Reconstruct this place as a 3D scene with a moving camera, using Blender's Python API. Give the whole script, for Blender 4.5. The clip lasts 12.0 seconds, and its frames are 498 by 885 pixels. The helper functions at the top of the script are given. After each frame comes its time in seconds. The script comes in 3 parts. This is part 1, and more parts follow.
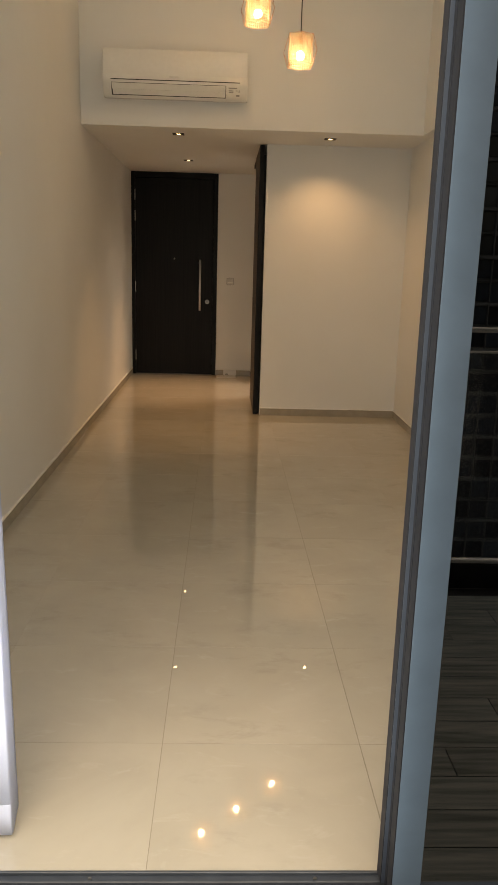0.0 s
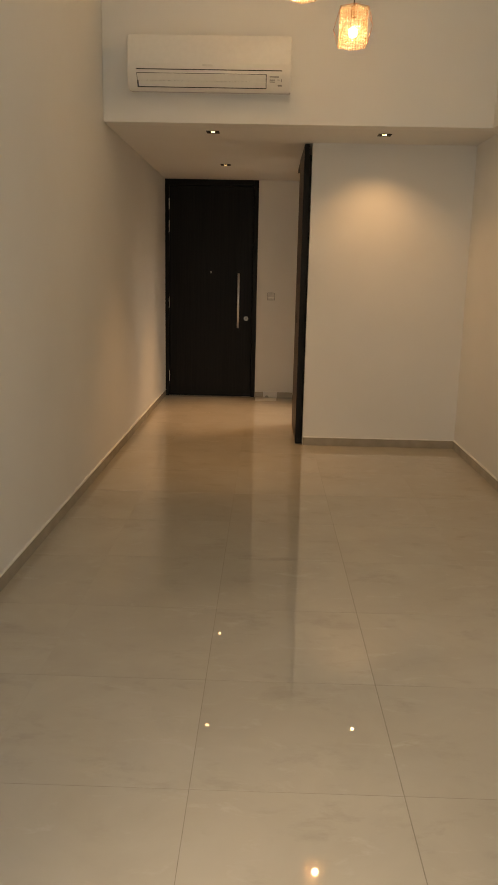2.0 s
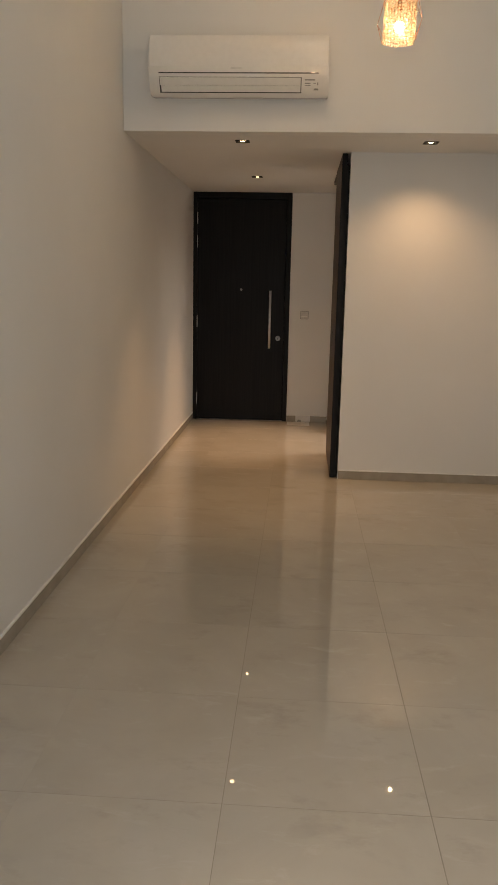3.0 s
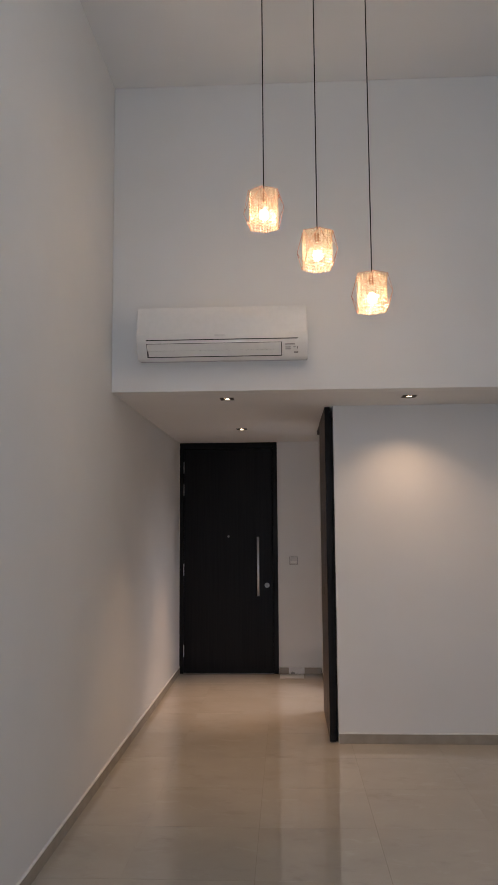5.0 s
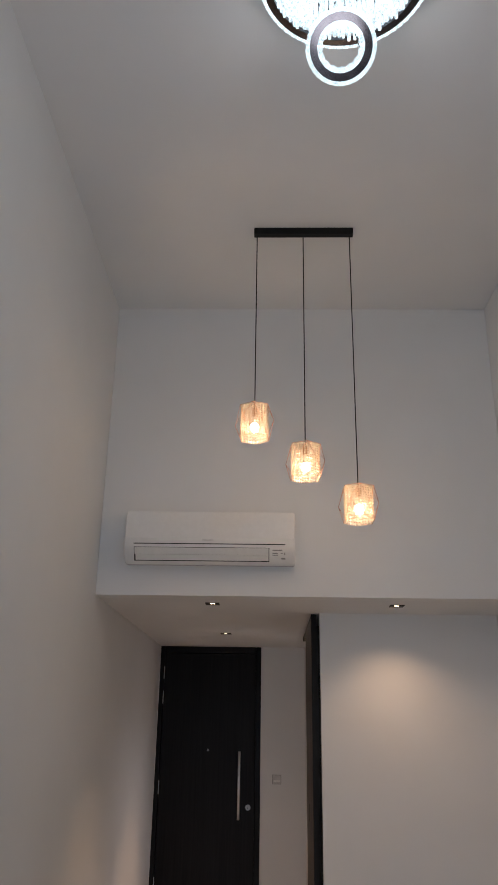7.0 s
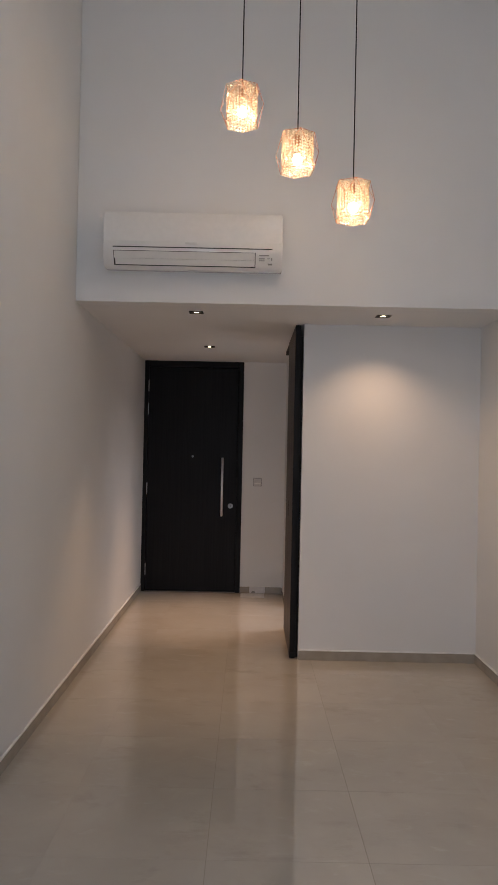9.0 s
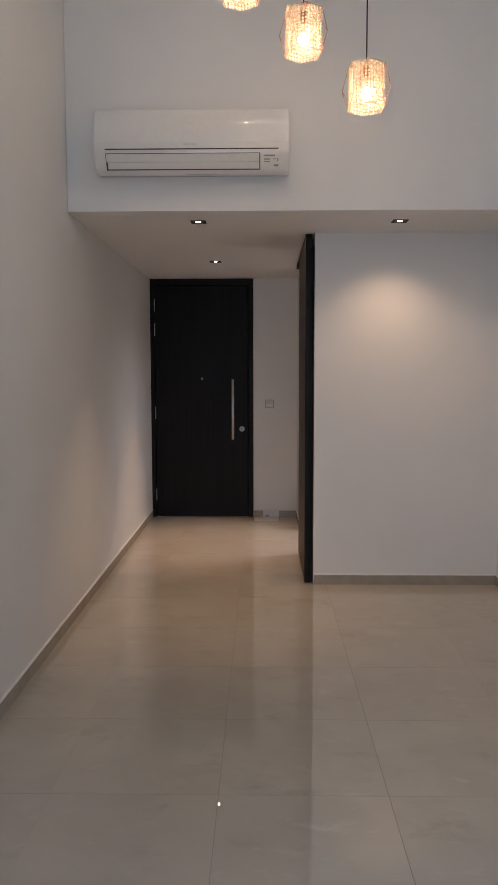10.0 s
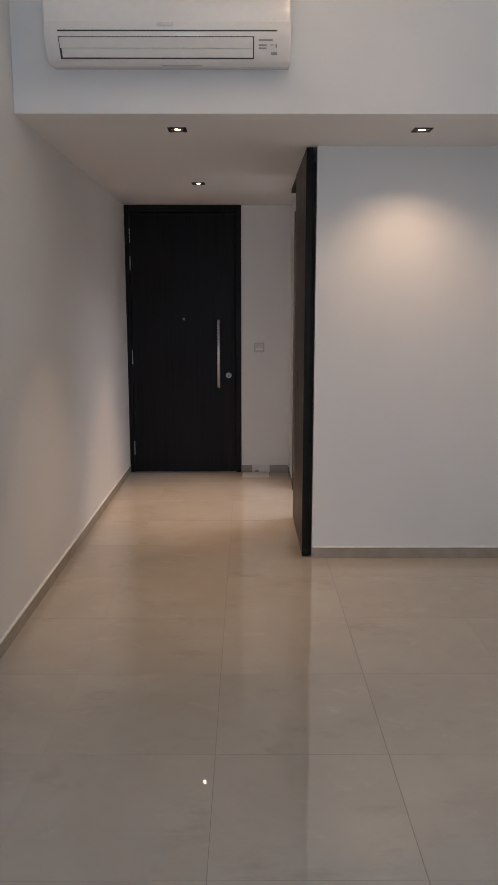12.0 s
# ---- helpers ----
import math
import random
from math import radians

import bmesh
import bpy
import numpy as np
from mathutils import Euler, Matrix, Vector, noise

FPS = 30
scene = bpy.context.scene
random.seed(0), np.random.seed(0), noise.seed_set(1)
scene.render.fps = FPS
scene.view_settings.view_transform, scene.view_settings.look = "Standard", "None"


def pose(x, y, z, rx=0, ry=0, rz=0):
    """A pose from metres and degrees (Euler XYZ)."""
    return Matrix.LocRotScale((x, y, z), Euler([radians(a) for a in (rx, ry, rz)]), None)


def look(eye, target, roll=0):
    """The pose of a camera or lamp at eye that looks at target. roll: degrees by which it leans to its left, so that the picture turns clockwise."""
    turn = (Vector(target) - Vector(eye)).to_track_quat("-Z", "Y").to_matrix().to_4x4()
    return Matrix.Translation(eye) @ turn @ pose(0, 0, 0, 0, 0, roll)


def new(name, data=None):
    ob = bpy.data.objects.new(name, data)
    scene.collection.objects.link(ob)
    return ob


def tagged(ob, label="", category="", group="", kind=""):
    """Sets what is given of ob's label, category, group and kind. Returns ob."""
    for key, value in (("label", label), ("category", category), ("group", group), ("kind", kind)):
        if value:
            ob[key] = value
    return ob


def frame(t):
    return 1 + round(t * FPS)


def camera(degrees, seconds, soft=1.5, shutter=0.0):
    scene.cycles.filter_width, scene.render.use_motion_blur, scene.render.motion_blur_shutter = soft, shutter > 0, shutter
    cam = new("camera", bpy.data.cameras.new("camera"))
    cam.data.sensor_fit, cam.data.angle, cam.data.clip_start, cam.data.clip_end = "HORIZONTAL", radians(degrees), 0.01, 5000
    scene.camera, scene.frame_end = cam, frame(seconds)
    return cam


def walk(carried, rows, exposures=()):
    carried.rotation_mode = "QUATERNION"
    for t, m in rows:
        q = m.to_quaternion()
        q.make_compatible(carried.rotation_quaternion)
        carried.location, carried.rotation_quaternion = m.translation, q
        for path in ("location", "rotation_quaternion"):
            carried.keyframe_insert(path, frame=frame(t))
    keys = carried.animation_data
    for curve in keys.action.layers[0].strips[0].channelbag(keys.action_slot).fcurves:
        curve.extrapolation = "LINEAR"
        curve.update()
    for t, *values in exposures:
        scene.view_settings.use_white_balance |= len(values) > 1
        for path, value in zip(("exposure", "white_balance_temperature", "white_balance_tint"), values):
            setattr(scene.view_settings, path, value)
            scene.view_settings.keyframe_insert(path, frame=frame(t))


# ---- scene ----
cam = camera(35.9, 12.0, soft=1.0)
SOFFIT = 2.443
LOWER, UPPER, SPOTS, BULBS, RINGS, CRYSTALS = 29.0, 5.0, (46, 116, 19, 126), 185.0, 0.7, 4.5
PATH = [
    (0, (1.155, -9.764, 1.445), (1.226, -7.819, 0.982), 1.6),
    (0.5, (1.185, -9.613, 1.432), (1.214, -7.664, 0.986), 1.2),
    (1, (1.198, -9.435, 1.447), (1.169, -7.485, 1.003), 1.2),
    (1.5, (1.164, -9.202, 1.444), (1.135, -7.251, 1.005), 1.4),
    (2, (1.178, -8.990, 1.424), (1.140, -7.037, 0.995), 1.2),
    (2.5, (1.171, -8.727, 1.455), (1.062, -6.776, 1.030), 1.1),
    (2.7, (1.180, -8.612, 1.469), (1.059, -6.661, 1.043), 1.2),
    (4.3, (1.118, -8.235, 1.556), (1.012, -6.238, 1.519), 0.4),
    (4.5, (1.129, -8.254, 1.544), (1.025, -6.257, 1.565), 0.1),
    (5, (1.152, -8.272, 1.576), (1.057, -6.285, 1.784), -0.4),
    (5.5, (1.155, -8.284, 1.587), (1.073, -6.321, 1.962), -0.3),
    (6, (1.164, -8.334, 1.583), (1.087, -6.404, 2.103), 0.1),
    (6.5, (1.149, -8.315, 1.607), (1.082, -6.416, 2.228), 0.5),
    (6.7, (1.147, -8.315, 1.625), (1.081, -6.427, 2.281), 0.8),
    (7.25, (1.138, -8.290, 1.632), (1.090, -6.423, 2.348), 1.1),
    (8.3, (1.117, -8.204, 1.582), (1.106, -6.226, 1.884), 1.8),
    (8.5, (1.113, -8.195, 1.557), (1.111, -6.205, 1.761), 1.6),
    (9, (1.118, -8.149, 1.527), (1.119, -6.149, 1.543), 1.2),
    (9.5, (1.138, -8.056, 1.484), (1.129, -6.060, 1.367), 0.6),
    (10, (1.149, -7.899, 1.501), (1.114, -5.908, 1.318), -0.1),
    (10.5, (1.126, -7.779, 1.533), (1.066, -5.802, 1.238), 0.1),
    (11, (1.075, -7.646, 1.538), (1.038, -5.671, 1.221), 0.0),
    (11.5, (1.074, -7.430, 1.533), (1.068, -5.459, 1.196), -0.2),
    (12, (1.101, -7.144, 1.537), (1.108, -5.174, 1.191), -0.0),
]
EXPOSURES = [
    (0.0, 0.07, 11000, 17),
    (1.5, -0.05, 12600, 20),
    (2.7, 0.15, 9800, 18),
    (4.3, 0.1, 6650, 20),
    (5.5, 0.08, 6650, 20),
    (6.0, 0.06, 6650, 20),
    (6.5, -0.22, 6650, 20),
    (8.3, 0.09, 6800, 22),
    (9.5, 0.10, 6650, 20),
    (11.0, 0.18, 6650, 20),
    (12.0, 0.28, 6350, 18),
]
walk(cam, [(t, look(eye, target, roll)) for t, eye, target, roll in PATH], EXPOSURES)

# ---------------------------------------------------------------- world and light
world = bpy.data.worlds.new("overcast_sky")
scene.world = world
world.use_nodes = True
wn = world.node_tree
sky = wn.nodes.new("ShaderNodeTexSky")
sky.sky_type, sky.sun_disc = "NISHITA", False
sky.sun_elevation, sky.sun_rotation = radians(60), radians(200)
sky.air_density, sky.dust_density = 1.5, 3.0
wn.links.new(sky.outputs[0], wn.nodes["Background"].inputs[0])
wn.nodes["Background"].inputs[1].default_value = 0.10

sun_data = bpy.data.lights.new("sun", "SUN")
sun_data.energy, sun_data.angle, sun_data.color = 0.6, radians(25), (0.82, 0.91, 1.0)
sun = new("sun", sun_data)
sun.matrix_world = look((-4, -14, 26), (0, 0, 0))


def window_light(name, x, z, w, h, watts, rise=0.0):
    data = bpy.data.lights.new(name, "AREA")
    data.shape, data.size, data.size_y, data.energy = "RECTANGLE", w, h, watts
    data.color = (0.72, 0.88, 1.0)
    ob = new(name, data)
    ob.matrix_world = look((x, -8.36, z), (x, 0, z + rise))
    return ob


window_light("sky_light_lower", 0.82, 1.25, 1.40, 2.3, LOWER)
window_light("sky_light_upper", 1.4, 3.5, 2.5, 1.8, UPPER, 7.0)


def warm_spot(name, x, y, z, watts, tx=0.0, ty=0.0, cone=128, color=(1.0, 0.77, 0.53)):
    data = bpy.data.lights.new(name, "SPOT")
    data.energy, data.spot_size, data.spot_blend = watts, radians(cone), 1.0
    data.shadow_soft_size, data.color = (0.009 if cone < 150 else 0.30), color
    ob = new(name, data)
    ob.matrix_world = look((x, y, z), (x + tx, y + ty, 0))
    return ob


for n, (dx, dy) in enumerate(((0.746, -2.951), (0.747, -1.199), (2.012, -2.951), (2.1, -1.2))):
    if n < 3:
        warm_spot("downlight_lamp", dx, dy - (0.019 if n == 1 else 0.0), SOFFIT - 0.008, SPOTS[n], cone=(72, 62, 124)[n], color=((1.0, 0.68, 0.40), (1.0, 0.63, 0.34), (1.0, 0.70, 0.43))[n])
    else:
        warm_spot("side_room_lamp", dx, dy, SOFFIT - 0.008, SPOTS[n], cone=165, color=(0.93, 0.96, 1.0))


# the crystal ceiling light gives a little cool white light of its own
glint = bpy.data.lights.new("crystal_lamp", "POINT")
glint.energy, glint.shadow_soft_size, glint.color = CRYSTALS, 0.12, (0.90, 0.97, 1.0)
new("crystal_lamp", glint).location = (1.43, -6.06, 4.14)


# ---------------------------------------------------------------- materials
def mat(name):
    m = bpy.data.materials.new(name)
    m.use_nodes = True
    return m, m.node_tree.nodes, m.node_tree.links, m.node_tree.nodes["Principled BSDF"]


def coords(nodes, links, scale=(1, 1, 1), vary=0.0):
    tc = nodes.new("ShaderNodeTexCoord")
    mp = nodes.new("ShaderNodeMapping")
    mp.inputs["Scale"].default_value = scale
    links.new(tc.outputs["Object"], mp.inputs["Vector"])
    if vary:
        info = nodes.new("ShaderNodeObjectInfo")
        mul = nodes.new("ShaderNodeMath")
        mul.operation = "MULTIPLY"
        mul.inputs[1].default_value = vary
        links.new(info.outputs["Random"], mul.inputs[0])
        links.new(mul.outputs[0], mp.inputs["Location"])
    return mp.outputs[0]


def noise_tex(nodes, links, vec, scale, detail=4.0, rough=0.55, distort=0.0):
    n = nodes.new("ShaderNodeTexNoise")
    n.inputs["Scale"].default_value, n.inputs["Detail"].default_value = scale, detail
    n.inputs["Roughness"].default_value, n.inputs["Distortion"].default_value = rough, distort
    links.new(vec, n.inputs["Vector"])
    return n.outputs["Fac"]


def ramp(nodes, links, fac, stops):
    r = nodes.new("ShaderNodeValToRGB")
    e = r.color_ramp.elements
    while len(e) < len(stops):
        e.new(0.5)
    for el, (p, c) in zip(e, stops):
        el.position, el.color = p, (*c, 1)
    links.new(fac, r.inputs[0])
    return r.outputs[0]


def bump(nodes, links, height, bsdf, strength, distance):
    b = nodes.new("ShaderNodeBump")
    b.inputs["Strength"].default_value, b.inputs["Distance"].default_value = strength, distance
    links.new(height, b.inputs["Height"])
    links.new(b.outputs[0], bsdf.inputs["Normal"])


def mixc(nodes, links, fac, a, b, mode="MIX"):
    m = nodes.new("ShaderNodeMix")
    m.data_type, m.blend_type = "RGBA", mode
    if isinstance(fac, float):
        m.inputs[0].default_value = fac
    else:
        links.new(fac, m.inputs[0])
    for sock, v in ((m.inputs[6], a), (m.inputs[7], b)):
        if isinstance(v, tuple):
            sock.default_value = (*v, 1)
        else:
            links.new(v, sock)
    return m.outputs[2]


def paint(name, a, b, rough=0.6):
    m, n, l, p = mat(name)
    v = coords(n, l)
    l.new(ramp(n, l, noise_tex(n, l, v, 1.1, 5), [(0.3, a), (0.7, b)]), p.inputs["Base Color"])
    p.inputs["Roughness"].default_value = rough
    bump(n, l, noise_tex(n, l, v, 160, 3), p, 0.06, 0.002)
    return m


def plain(name, col, rough, metal=0.0, grain=0.06, scale=30.0, spec=0.5):
    m, n, l, p = mat(name)
    v = coords(n, l)
    a, b = tuple(c * (1 - grain) for c in col), tuple(min(1, c * (1 + grain)) for c in col)
    l.new(ramp(n, l, noise_tex(n, l, v, scale, 3), [(0.35, a), (0.65, b)]), p.inputs["Base Color"])
    p.inputs["Metallic"].default_value = metal
    p.inputs["Specular IOR Level"].default_value = spec
    rr = ramp(n, l, noise_tex(n, l, v, scale * 0.3, 4), [(0.3, (rough * 0.8,) * 3), (0.7, (min(1, rough * 1.2),) * 3)])
    l.new(rr, p.inputs["Roughness"])
    return m


def tile_mat():
    m, n, l, p = mat("polished_porcelain_tile")
    v = coords(n, l, (1, 1, 1), 37.0)
    vs = coords(n, l, (1.0, 2.1, 1), 37.0)
    cloud = ramp(n, l, noise_tex(n, l, v, 2.2, 5, 0.6, 0.6), [(0.3, TILE_A), (0.72, TILE_B)])
    vein = ramp(n, l, noise_tex(n, l, vs, 4.4, 6, 0.7, 0.3), [(0.51, (0, 0, 0)), (0.64, (1, 1, 1))])
    streak = ramp(n, l, noise_tex(n, l, vs, 6.0, 6, 0.66, 0.6), [(0.58, (0, 0, 0)), (0.75, (1, 1, 1))])
    pale = mixc(n, l, streak, cloud, TILE_STREAK)
    dark = mixc(n, l, 0.24, pale, TILE_VEIN)
    gate = ramp(n, l, noise_tex(n, l, v, 3.0, 4), [(0.48, (0, 0, 0)), (0.62, (1, 1, 1))])
    both = mixc(n, l, 1.0, vein, gate, "MULTIPLY")
    l.new(mixc(n, l, both, pale, dark), p.inputs["Base Color"])
    l.new(ramp(n, l, noise_tex(n, l, v, 5, 5), [(0.3, (0.0,) * 3), (0.75, (0.008,) * 3)]), p.inputs["Roughness"])
    p.inputs["IOR"].default_value = 1.8
    return m


def wood_mat(name, a, b, rough, spec=0.16, scale=(60, 60, 1.6), vary=0.0):
    m, n, l, p = mat(name)
    v = coords(n, l, scale, vary)
    g = noise_tex(n, l, v, 1.0, 6, 0.6, 0.4)
    l.new(ramp(n, l, g, [(0.3, a), (0.72, b)]), p.inputs["Base Color"])
    l.new(ramp(n, l, g, [(0.3, (rough * 1.2,) * 3), (0.7, (rough * 0.85,) * 3)]), p.inputs["Roughness"])
    p.inputs["Specular IOR Level"].default_value = spec
    bump(n, l, g, p, 0.08, 0.002)
    return m


def glow(name, col, strength):
    m, n, l, p = mat(name)
    p.inputs["Base Color"].default_value = (*col, 1)
    p.inputs["Emission Color"].default_value = (*col, 1)
    p.inputs["Emission Strength"].default_value = strength
    return m


def crystal_mat():
    m, n, l, p = mat("lit_cool_crystal")
    v = coords(n, l, (1, 1, 0.25))
    f = noise_tex(n, l, v, 130, 3, 0.7, 0.8)
    l.new(ramp(n, l, f, [(0.36, (0.10, 0.15, 0.17)), (0.50, (0.50, 0.68, 0.72)), (0.62, (0.85, 0.97, 1.0))]), p.inputs["Emission Color"])
    p.inputs["Emission Strength"].default_value = RINGS
    p.inputs["Base Color"].default_value = (0.75, 0.85, 0.88, 1)
    p.inputs["Transmission Weight"].default_value = 0.9
    p.inputs["Roughness"].default_value = 0.08
    return m


def bead_mat():
    m, n, l, p = mat("amber_lit_crystal_bead")
    tr = n.new("ShaderNodeBsdfTranslucent")
    tr.inputs[0].default_value = (1.0, 0.92, 0.78, 1)
    p.inputs["Base Color"].default_value = (1.0, 0.92, 0.80, 1)
    p.inputs["Transmission Weight"].default_value = 0.8
    p.inputs["Roughness"].default_value = 0.08
    p.inputs["IOR"].default_value = 1.6
    mx = n.new("ShaderNodeMixShader")
    mx.inputs[0].default_value = 0.24
    l.new(p.outputs[0], mx.inputs[1])
    l.new(tr.outputs[0], mx.inputs[2])
    l.new(mx.outputs[0], n["Material Output"].inputs[0])
    return m


def glass_mat(name, col, rough=0.01, ior=1.5):
    m, n, l, p = mat(name)
    p.inputs["Base Color"].default_value = (*col, 1)
    p.inputs["Transmission Weight"].default_value = 1.0
    p.inputs["Roughness"].default_value = rough
    p.inputs["IOR"].default_value = ior
    return m


def sheer_mat():
    m, n, l, p = mat("white_sheer_fabric")
    v = coords(n, l)
    l.new(ramp(n, l, noise_tex(n, l, v, 300, 2), [(0.3, (0.68, 0.73, 0.88)), (0.7, (0.73, 0.78, 0.93))]), p.inputs["Base Color"])
    p.inputs["Roughness"].default_value = 0.9
    tr = n.new("ShaderNodeBsdfTranslucent")
    tr.inputs[0].default_value = (0.68, 0.75, 0.93, 1)
    mx = n.new("ShaderNodeMixShader")
    mx.inputs[0].default_value = 0.45
    l.new(p.outputs[0], mx.inputs[1])
    l.new(tr.outputs[0], mx.inputs[2])
    l.new(mx.outputs[0], n["Material Output"].inputs[0])
    return m


def far_glass_mat():
    """Dark panes, some with reflected sky put into their colour as paler blue tones."""
    m, n, l, p = mat("far_dark_window_glass")
    info = n.new("ShaderNodeObjectInfo")
    tone = ramp(n, l, info.outputs["Random"], [(0.35, (0.012, 0.017, 0.026)), (0.62, (0.05, 0.075, 0.11)), (0.95, (0.12, 0.16, 0.21))])
    l.new(mixc(n, l, noise_tex(n, l, coords(n, l), 1.4, 3), tone, (0.012, 0.016, 0.024)), p.inputs["Base Color"])
    p.inputs["Roughness"].default_value = 0.12
    return m


TILE_A, TILE_B = (0.458, 0.408, 0.342), (0.512, 0.460, 0.390)
TILE_STREAK, TILE_VEIN = (0.530, 0.482, 0.418), (0.27, 0.23, 0.185)
WALL = paint("white_wall_paint", (0.77, 0.765, 0.75), (0.81, 0.805, 0.79))
CEIL = paint("white_ceiling_paint", (0.76, 0.755, 0.745), (0.80, 0.795, 0.785), 0.75)
TILE = tile_mat()
GROUT = plain("taupe_grout", (0.265, 0.228, 0.182), 0.9, grain=0.15, scale=80)
SKIRT = plain("taupe_tile_skirting", (0.36, 0.315, 0.265), 0.22, grain=0.08, scale=9)
CAULK = plain("white_caulk", (0.84, 0.83, 0.80), 0.7)
DARKWOOD = wood_mat("dark_stained_wood_veneer", (0.0042, 0.0037, 0.0042), (0.0115, 0.0098, 0.0102), 0.42, 0.14)
PANELWOOD = wood_mat("dark_brown_wood_veneer", (0.078, 0.061, 0.053), (0.145, 0.118, 0.103), 0.45)
STEEL = plain("brushed_steel", (0.80, 0.80, 0.81), 0.42, 1.0)
DULLSTEEL = plain("dull_steel", (0.30, 0.295, 0.29), 0.4, 1.0)
BLACK = plain("black_powder_coat", (0.008, 0.008, 0.008), 0.5, spec=0.2)
GAP = plain("unlit_gap_black", (0.006, 0.006, 0.006), 0.9)
ACWHITE = plain("glossy_white_plastic", (0.80, 0.79, 0.765), 0.07, grain=0.015)
ACPALE = plain("satin_white_plastic", (0.74, 0.73, 0.70), 0.35, grain=0.02)
LABELGREY = plain("mid_grey_label", (0.50, 0.49, 0.48), 0.5)
SWITCHPLATE = plain("grey_white_switch_plastic", (0.64, 0.625, 0.61), 0.4)
GREYPRINT = plain("grey_print", (0.33, 0.32, 0.31), 0.6)
DARKGREY = plain("dark_grey_slot", (0.045, 0.043, 0.040), 0.6)
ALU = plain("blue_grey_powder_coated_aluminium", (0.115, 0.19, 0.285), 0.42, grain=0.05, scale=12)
# the inner leaf's aluminium, a darker tone than the outer leaf's
ALUMID = plain("darker_inner_leaf_aluminium", (0.042, 0.060, 0.092), 0.45, grain=0.06, scale=12)
ALUDARK = plain("dark_grey_aluminium_track", (0.045, 0.055, 0.072), 0.4, grain=0.12, scale=18)
# near-black navy for strips that stand in for shade at the balcony leaves
SHADE_STRIP = plain("dark_shade_strip", (0.010, 0.013, 0.022), 0.7)
ROSE = plain("rose_gold_wire", (0.78, 0.42, 0.30), 0.25, 1.0)
NETWIRE = plain("dark_rose_gold_wire", (0.24, 0.13, 0.08), 0.45, 1.0)
BEAD = bead_mat()
BULB = glow("warm_bulb_glow", (1.0, 0.74, 0.46), BULBS)
LED = glow("warm_led_glow", (1.0, 0.78, 0.50), 12.0)
CHROME = plain("dark_chrome", (0.085, 0.082, 0.09), 0.22, 1.0)
CRYSTAL = crystal_mat()
TINT = glass_mat("dark_tinted_glass", (0.02, 0.022, 0.026), ior=2.5)
CLEAR = glass_mat("clear_glass", (0.9, 0.95, 0.95))
SHEER = sheer_mat()
DECK = wood_mat("dark_grey_wood_look_plank", (0.085, 0.098, 0.098), (0.265, 0.295, 0.29), 0.6, scale=(2.6, 42, 42), vary=23.0)
PLATE = plain("off_white_cover_plate", (0.72, 0.70, 0.70), 0.4)
CONCRETE = plain("weathered_grey_render", (0.20, 0.205, 0.21), 0.85, grain=0.15, scale=2)
FARGLASS = far_glass_mat()
GROUND = plain("grey_paving", (0.16, 0.16, 0.155), 0.9, grain=0.2, scale=0.6)


# ---------------------------------------------------------------- mesh helpers
def box(bm, x0, x1, y0, y1, z0, z1, bevel=0.0, seg=2):
    r = bmesh.ops.create_cube(bm, size=1.0, matrix=Matrix.Translation(((x0 + x1) / 2, (y0 + y1) / 2, (z0 + z1) / 2)) @ Matrix.Diagonal((x1 - x0, y1 - y0, z1 - z0, 1)))
    if bevel:
        es = list({e for v in r["verts"] for e in v.link_edges})
        bmesh.ops.bevel(bm, geom=es, offset=bevel, segments=seg, profile=0.5, affect="EDGES")


def cyl(bm, p, q, r0, r1=None, n=20, cap=True):
    p, q = Vector(p), Vector(q)
    d = q - p
    m = Matrix.Translation((p + q) / 2) @ d.to_track_quat("Z", "Y").to_matrix().to_4x4()
    bmesh.ops.create_cone(bm, cap_ends=cap, segments=n, radius1=r0, radius2=r0 if r1 is None else r1, depth=d.length, matrix=m)


def mesh_of(name, bm, material, smooth=False):
    me = bpy.data.meshes.new(name)
    bmesh.ops.recalc_face_normals(bm, faces=bm.faces)
    bm.to_mesh(me)
    bm.free()
    me.materials.append(material)
    if smooth:
        for f in me.polygons:
            f.use_smooth = True
    return me


def part(name, bm, material, parent, label="", smooth=False):
    ob = new(name, mesh_of(name, bm, material, smooth))
    ob.parent = parent
    if label:
        ob["label"] = label
    return ob


def boxpart(name, dims, material, parent=None, label="", bevel=0.0):
    bm = bmesh.new()
    box(bm, *dims, bevel=bevel)
    return part(name, bm, material, parent, label)


def structure(name, boxes, material, label, category):
    bm = bmesh.new()
    for b in boxes:
        box(bm, *b)
    return tagged(part(name, bm, material, None), label, category, kind="structure")


def prism_wall(name, pts, axis, lo, hi, material, label, category):
    """One wall from an outline, extruded along an axis; the outline is in the other two axes."""
    bm = bmesh.new()
    mk = {"x": lambda a, b, c: (c, a, b), "y": lambda a, b, c: (a, c, b), "z": lambda a, b, c: (a, b, c)}[axis]
    r0 = [bm.verts.new(mk(a, b, lo)) for a, b in pts]
    r1 = [bm.verts.new(mk(a, b, hi)) for a, b in pts]
    bm.faces.new(r0)
    bm.faces.new(list(reversed(r1)))
    for i in range(len(pts)):
        j = (i + 1) % len(pts)
        bm.faces.new((r0[i], r0[j], r1[j], r1[i]))
    bm.normal_update()
    bmesh.ops.triangulate(bm, faces=[f for f in bm.faces if len(f.verts) > 4])
    return tagged(part(name, bm, material, None), label, category, kind="structure")


